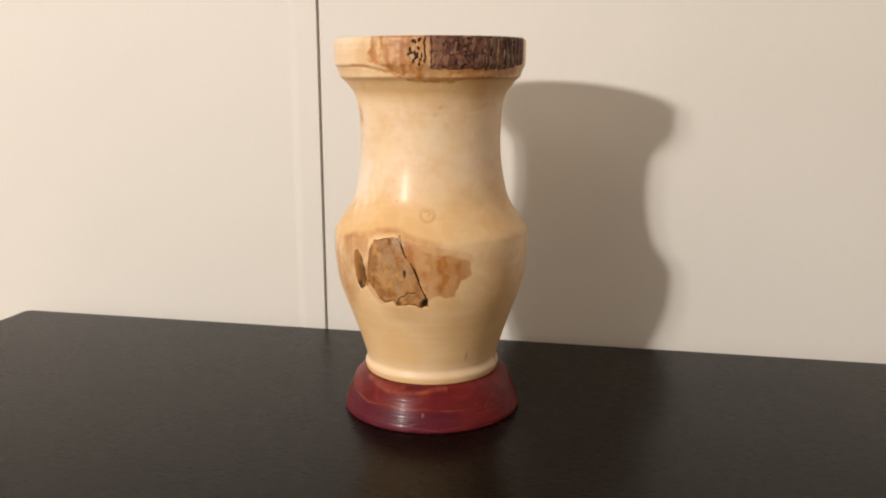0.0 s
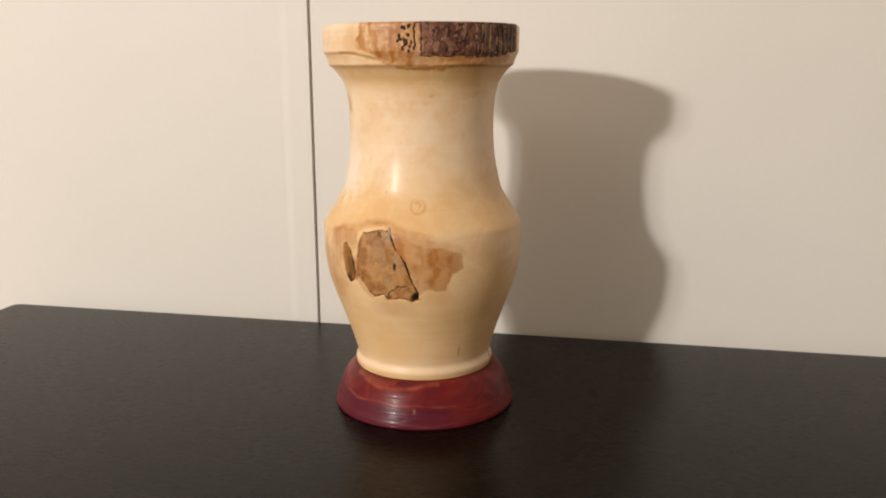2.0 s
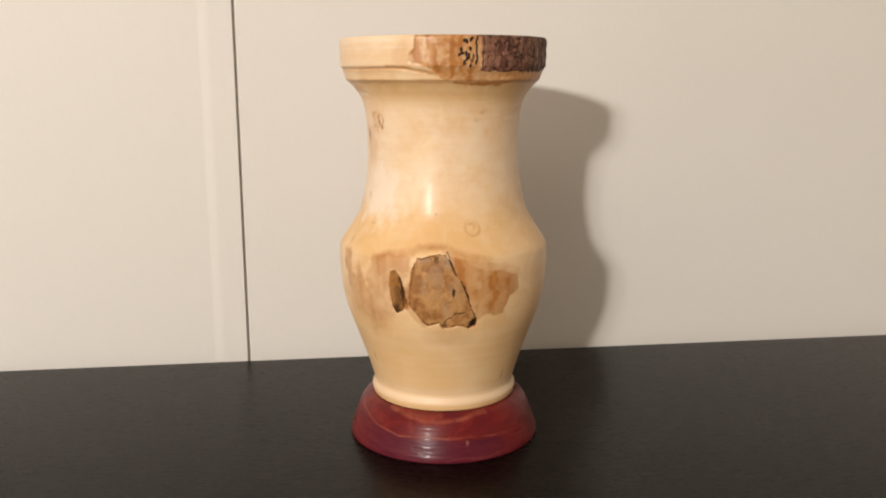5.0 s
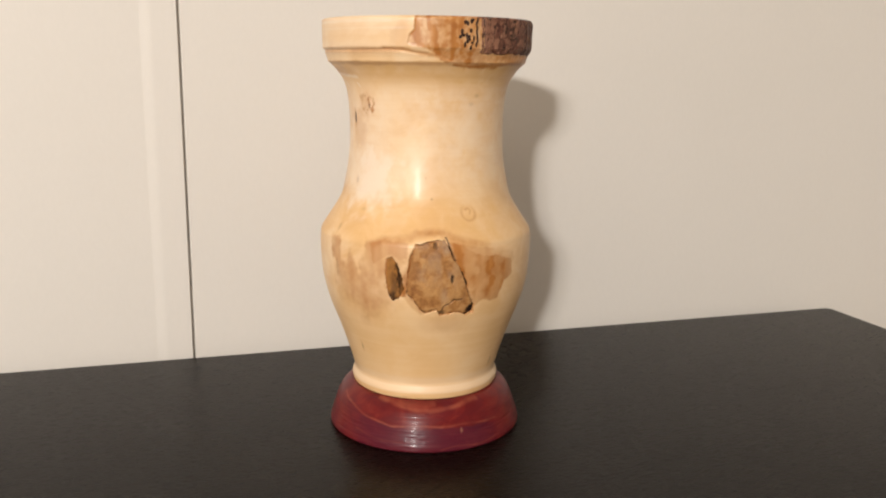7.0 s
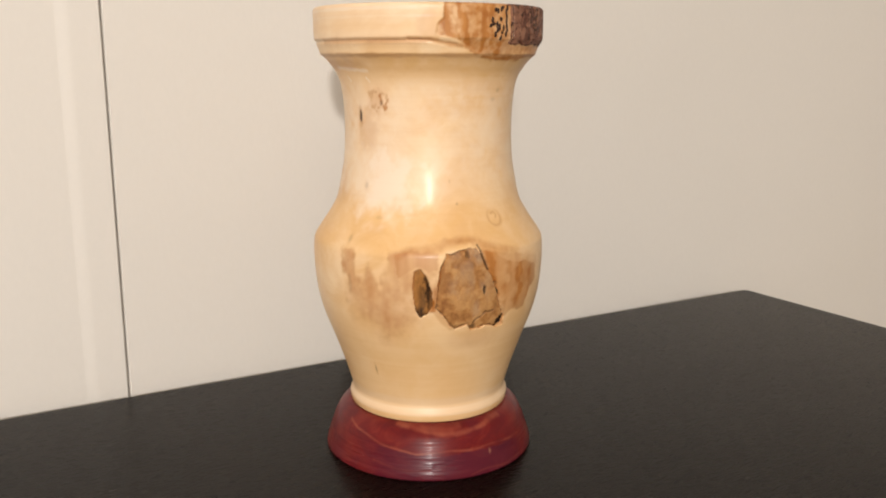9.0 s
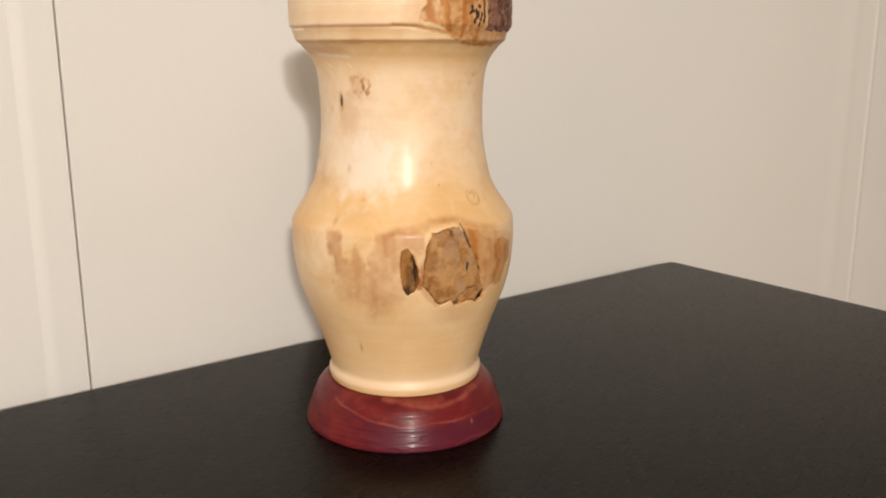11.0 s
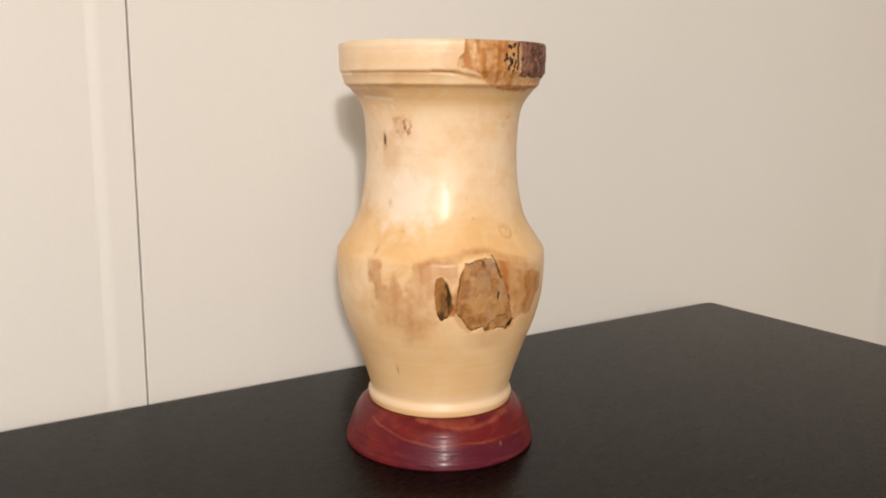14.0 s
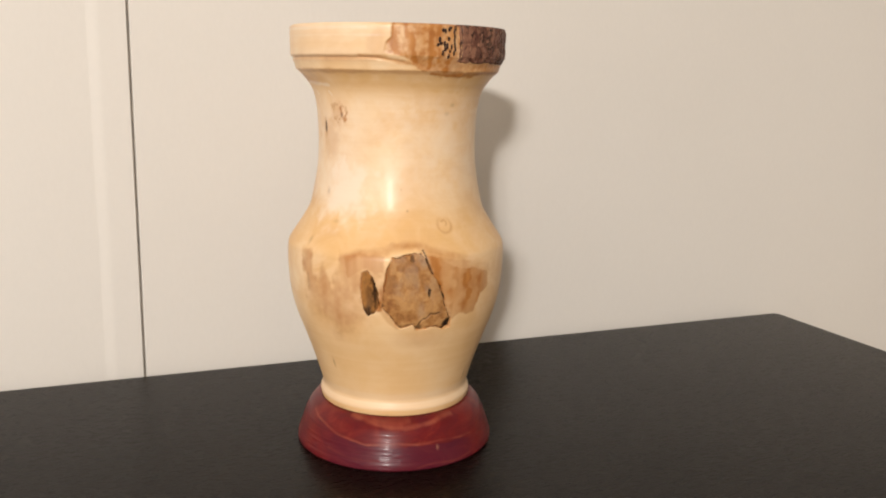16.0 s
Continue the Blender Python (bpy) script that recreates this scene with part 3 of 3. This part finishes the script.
vase.location = (AX, AY, TABLE)
vase.rotation_euler.z = radians(0.25)
tagged(vase, "turned pale wooden vase with bark rim and dark red base", "vase")

outer = spline(BODY, 400)
NU = 720
D, R, Zs = lathe(outer, NU)
marks, runs_shade, sink = body_marks(D, Zs, around(D, Zs / 1000))
grid_mesh("body", turned(D, R - sink, Zs), NU, len(outer), True, PALE, vase, "lacquered pale cream wood with tan stains", marks, runs_shade, 0.6 * smooth(98, 78, Zs + 8 * (fbm(around(D, Zs / 1000), 60, 301) - 0.5)))
inner = spline(LIP, 90)
D, R, Zs = lathe(inner, 180)
flat = np.zeros((len(D), 4))
grid_mesh("hollow", turned(D, R, Zs), 180, len(inner), True, PALE, vase, "pale wood inside of the hollow vase", flat)
RADIUS = (outer[:, 1], outer[:, 0])


def skin(deg, z, over):
    """Points on the body's turned surface, raised by that many mm."""
    r = np.interp(z, *RADIUS) + over
    return turned(deg, r, z)


def bark_piece(name, pts, centre, rings, around_n, over, mat, label, ragged, seed, paint):
    """A piece of bark let into the body: rings from its centre to a ragged outline, the outermost bent inwards."""
    P = np.array(pts + pts[:1], float)
    s = np.concatenate([[0], np.cumsum(np.hypot(np.diff(P[:, 0]) * MM, np.diff(P[:, 1])))])
    u = np.linspace(0, s[-1], around_n, endpoint=False)
    edge = np.stack([np.interp(u, s, P[:, 0]), np.interp(u, s, P[:, 1])], 1)
    wobble = fbm(around(edge[:, 0], edge[:, 1] / 1000), 300, seed, 4) - 0.5
    t = np.concatenate([np.linspace(0.01, 1, rings), [1.0]])
    scale = t[None, :] * (1 + ragged * wobble[:, None] * t[None, :])
    deg = (centre[0] + (edge[:, :1] - centre[0]) * scale).ravel()
    z = (centre[1] + (edge[:, 1:] - centre[1]) * scale).ravel()
    last = np.tile(np.arange(rings + 1) == rings, around_n)
    p = around(deg, z / 1000)
    m, relief = paint(deg, z, p)
    co = skin(deg, z, over + relief - 3.4 * last)
    return grid_mesh(name, co, around_n, rings + 1, True, mat, vase, label, m)


def paint_patch(deg, z, p):
    n1, n2 = fbm(p, 190, 13), fbm(p, 620, 17)
    minor = near_line(deg, z, [(-86.0, 90.2), (-88.6, 89.4), (-90.4, 90.2), (-93.0, 87.6), (-95.4, 86.8), (-96.8, 84.4), (-98.4, 81.9)])
    main = near_line(deg, z, CRACK)
    dark = np.maximum(smooth(0.75, 0.25, main + 0.5 * (n2 - 0.5)), smooth(0.6, 0.1, minor + 0.9 * (n2 - 0.5)) * 0.6)
    for a, h, sa, sh, k in ((-92.0, 102.0, 0.8, 2.3, 0.9), (-80.4, 83.4, 2.6, 3.4, 1.0), (-97.0, 82.4, 2.2, 1.4, 0.7), (-100.7, 120.6, 1.3, 2.0, 0.6), (-83.5, 80.8, 3.2, 0.9, 0.9), (-108.0, 83.5, 2.0, 0.8, 0.6),
                            (-108.0, 121.4, 1.6, 0.8, 0.6)):
        dark = np.maximum(dark, smooth(1.4, 0.6, np.hypot((deg - a) * MM / sa, (z - h) / sh) + 0.9 * (n2 - 0.5)) * k)
    rim_line = smooth(1.2, 0.3, inside(deg, z, PATCH) + 1.4 * (n2 - 0.5)) * smooth(0.35, 0.6, fbm(p, 150, 19)) * smooth(104, 94, z)
    dark = np.maximum(dark, 0.55 * rim_line)
    grey = smooth(0.40, 0.70, fbm(p * np.array([1, 1, 0.6]), 160, 31)) * 0.26 * smooth(-112, -106, deg) * smooth(-82, -90, deg) * smooth(84, 92, z)
    grey = np.maximum(grey, smooth(113, 119, z) * smooth(-106, -98, deg) * 0.45 * smooth(0.35, 0.55, n1))
    warm = smooth(-104, -113, deg + 6 * (n1 - 0.5)) + smooth(92, 84, z + 6 * (n1 - 0.5)) * 0.4
    relief = 0.5 * (n1 - 0.5) + 0.22 * (n2 - 0.5) - 0.9 * dark
    return np.stack([np.clip(0.62 - 0.35 * warm + 1.9 * (n1 - 0.5) + 0.9 * (n2 - 0.5), 0, 1), np.clip(dark, 0, 1), np.clip(grey, 0, 1), 0 * z], 1), relief


def paint_spot(deg, z, p):
    n1, n2 = fbm(p * np.array([1, 1, 0.35]), 420, 53), fbm(p, 700, 57)
    bowl = smooth(1.0, 0.0, np.hypot((deg + 121.3) / 4.4, (z - 101.3) / 12.6))
    side = smooth(-121.0, -118.8, deg + 0.1 * (z - 101) + 2.4 * (n2 - 0.5))
    foot = smooth(95, 90, z + 0.5 * (deg + 121))
    dark = np.clip(np.maximum(0.8 * side * smooth(0.0, 0.3, bowl), 0.85 * foot) + 0.55 * smooth(0.55, 0.68, n1) * smooth(-124.5, -122, deg), 0, 1)
    relief = -1.3 * bowl + 0.6 * (n1 - 0.5)
    return np.stack([np.clip(1.0 - 0.7 * side + 0.8 * (n1 - 0.5), 0, 1), dark * 0.92, 0 * z, 0 * z], 1), relief


bark_piece("bark_patch", PATCH, (-98.0, 101.0), 70, 420, -0.38, PATCH_BARK, "tan and grey natural bark surface with black cracks", 0.2, 61, paint_patch)
bark_piece("bark_pocket", SPOT, (-121.4, 101.0), 24, 150, -0.5, SPOT_BARK, "dark brown sunken bark pocket", 0.08, 67, paint_spot)


def make_rim_bark():
    """Dark bark left on the outside of the rim, in broken upright plates."""
    nu, nv = 420, 96
    deg, v = [g.ravel() for g in np.meshgrid(np.linspace(-79.5, -5.0, nu), np.linspace(0, 1, nv), indexing="ij")]
    low = 219.9 + 0.7 * (fbm(np.stack([deg / 3.0, 0 * deg, 0 * deg], 1), 1.0, 71) - 0.5) * 2 + 2.4 * smooth(-30, -8, deg) + 0.5 * smooth(-60, -79, deg)
    z = low + v * (239.75 - low)
    p = around(deg, z / 1000)
    fine, mid = fbm(p, 640, 107), fbm(p, 250, 111)
    tall = p * np.array([1, 1, 0.55])
    bent = tall + 0.0022 * np.stack([fbm(p, 300, 81) - 0.5, fbm(p, 300, 87) - 0.5, fbm(p, 300, 83) - 0.5], 1)
    cut = np.minimum(np.abs(fbm(bent, 260, 91, 3) - 0.5), np.abs(fbm(bent, 400, 95, 3) - 0.47) * 1.3)
    plates = smooth(0.006, 0.045, cut)
    tone = value_noise(bent, 330, 99)
    broken = 0.35 + 0.65 * smooth(0.38, 0.58, fbm(p, 170, 141))
    chip = smooth(0.58, 0.68, value_noise(bent * np.array([1, 1, 1.5]), 400, 121))
    ridge = np.zeros_like(z)
    for a, w in ((-76.0, 0.35), (-45.3, 0.7), (-40.6, 0.9), (-35.2, 0.8), (-30.0, 0.9), (-26.0, 0.6), (-21.8, 0.9), (-16.9, 0.8), (-13.0, 0.6), (-9.5, 0.7)):
        ridge = np.maximum(ridge, smooth(1.2, 0.4, np.abs(deg - a + 2.6 * (fbm(p * np.array([1, 1, 0.4]), 220, 103) - 0.5)) * MM / (1.15 * w) + 0.9 * (fine - 0.5)))
    calm = smooth(-47, -40, deg)
    left = smooth(-66, -76, deg)
    dark = np.clip(np.maximum((1 - plates) * broken * (0.90 - 0.65 * calm), ridge), 0, 1)
    jag = 3.4 * (fbm(p, 330, 131) - 0.5)
    edge = np.minimum(np.minimum((z - low) / 1.6, ((deg + 79.5) * MM - 1.6 + jag) / 1.2), np.minimum((-5.0 - deg) * MM / 3.0, 1))
    relief = -0.05 + 0.36 * plates * (0.35 + 0.65 * tone) + 0.22 * chip - 0.6 * ridge + 0.5 * (fine - 0.5)
    relief = np.minimum(relief, 0.55) - 2.2 * (1 - smooth(0.0, 1.0, edge))
    height = np.clip(0.20 + 0.58 * tone * plates + 0.85 * chip * (1 - calm) - 0.02 * calm + 0.6 * (mid - 0.5) + 0.35 * left, 0, 1)
    m = np.stack([height, dark, 0.22 * calm * (1 - dark) * smooth(0.4, 0.6, mid), 0 * z], 1)
    r = np.interp(z, *RADIUS) + relief
    r = np.where(z > 238.6, np.maximum(r, 59.6), r)
    return grid_mesh("rim_bark", turned(deg, r, z), nu, nv, False, RIM_BARK, vase, "dark brown cracked bark left on the rim", m)


make_rim_bark()


def make_fleck(a, h, wide, tall, seed):
    """A small black bark remnant beside the rim bark."""
    n = 14
    t = np.linspace(0, 2 * math.pi, n, endpoint=False)
    r = 0.75 + 0.5 * value_noise(np.stack([np.cos(t), np.sin(t), 0 * t + seed], 1), 2.0, seed)
    deg, z, up = [], [], []
    for k, lift in ((0.02, 0.22), (0.6, 0.2), (1.0, -0.3), (1.02, -2.5)):
        deg.append(a + wide / MM * k * r * np.cos(t))
        z.append(h + tall * k * r * np.sin(t))
        up.append(np.full(n, lift))
    deg, z, up = [np.stack(g, 1).ravel() for g in (deg, z, up)]
    m = np.zeros((len(z), 4))
    m[:, 0], m[:, 1] = 0.1, 0.8
    return grid_mesh("bark_fleck", skin(deg, np.minimum(z, 239.2), up), n, 4, True, RIM_BARK, vase, "", m)


rng = random.Random(5)
for a, h, w, t in ((-86.4, 236.8, 1.0, 1.1), (-85.2, 236.2, 0.7, 1.3), (-83.2, 237.2, 0.9, 1.2), (-82.4, 238.0, 0.8, 0.9), (-88.2, 232.0, 0.8, 1.5), (-87.4, 230.3, 1.3, 0.9), (-89.0, 229.4, 0.9, 0.8), (-85.6, 230.0, 0.7, 1.6),
                   (-83.4, 232.5, 0.9, 1.2), (-84.2, 229.0, 0.8, 1.8), (-85.2, 227.4, 0.8, 1.2), (-86.4, 225.4, 0.8, 1.3), (-83.2, 223.9, 0.7, 1.3), (-81.8, 228.4, 0.5, 1.6), (-82.6, 226.3, 0.7, 0.8)):
    make_fleck(a, h, w, t, rng.randrange(1, 60))
for k in range(7):
    make_fleck(-80.0 + rng.uniform(-0.7, 0.7), 238.0 - 2.1 * k, 0.5, 1.5, rng.randrange(1, 60))

# red base
BASE = [(0.3, 0.6), (50.0, 0.6), (56.6, 0.0), (58.1, 0.5), (58.35, 1.6), (57.8, 4.0), (56.0, 9.5), (53.9, 15.5), (51.9, 20.0), (50.3, 22.4), (48.2, 24.4), (45.8, 25.9), (44.0, 26.4), (40.0, 26.5)]
prof = spline(BASE, 230)
D, R, Zs = lathe(prof, 480)
P = around(D, Zs / 1000, 0.055)
n1, n2 = fbm(P * np.array([1, 1, 1.4]), 60, 201) - 0.5, fbm(P, 420, 207) - 0.5
n3 = fbm(P, 150, 217) - 0.5
streak = np.zeros_like(Zs)
for line, wide, amount in (([(-140, 26.0), (-130, 25.2), (-120, 23.6), (-110, 22.3), (-102, 22.1), (-92, 23.2), (-80, 24.4), (-66, 25.6)], 0.8, 0.75),
                           ([(-126, 25.4), (-117, 24.4), (-107, 23.9), (-99, 24.8)], 1.2, 0.6),
                           ([(-176, 22.5), (-162, 19.5), (-148, 16.4), (-126, 13.3), (-104, 13.8), (-82, 13.9), (-56, 12.2)], 0.42, 0.62),
                           ([(-96, 1.8), (-86, 2.9), (-74, 2.6), (-60, 3.5)], 0.4, 0.3), 
                           ([(-40, 12), (-32, 17), (-24, 14)], 0.6, 0.35), ([(-150, 8.0), (-135, 5.0), (-118, 5.5)], 0.5, 0.25)):
    streak = np.maximum(streak, smooth(wide * 2.0, wide * 0.1, near_line(D, Zs + 2.5 * n1 + 1.2 * n3, line) + 0.5 * n2) * amount * np.clip(0.7 + 1.6 * n3, 0.15, 1))
streak = np.maximum(streak * 0.85, smooth(0.13, 0.26, n1) * 0.03)
below = np.interp(D, [-176, -148, -126, -82, -56], [22.5, 16.4, 13.3, 13.9, 12.2]) - Zs
purple = np.maximum(smooth(0.0, 0.2, n1) * 0.4, smooth(-0.4, 1.2, below + 3 * n3) * smooth(-168, -135, D) * smooth(-45, -75, D) * 0.75)
fleck = smooth(1.2, 0.5, np.hypot((D + 82.9) * 0.95 / 0.38, (Zs - 11.2) / 2.7)) * 0.95
rings = 0.7 * (0.07 * np.sin(Zs * 4.1 + 3 * np.sin(Zs * 0.9)) + 0.05 * np.sin(Zs * 9.0)) * smooth(1, 3, Zs) * smooth(24, 20, Zs)
dents = smooth(0.62, 0.8, value_noise(np.stack([D / 6.0, Zs / 0.9, 0 * D], 1), 1.0, 211)) * 0.12 * smooth(1, 3, Zs) * smooth(14, 10, Zs)
grid_mesh("base", turned(D, R + rings - dents, Zs), 480, len(prof), True, RED, vase, "dark red and purple hardwood flared base", np.clip(np.stack([streak, purple, fleck, 0 * D], 1), 0, 1))
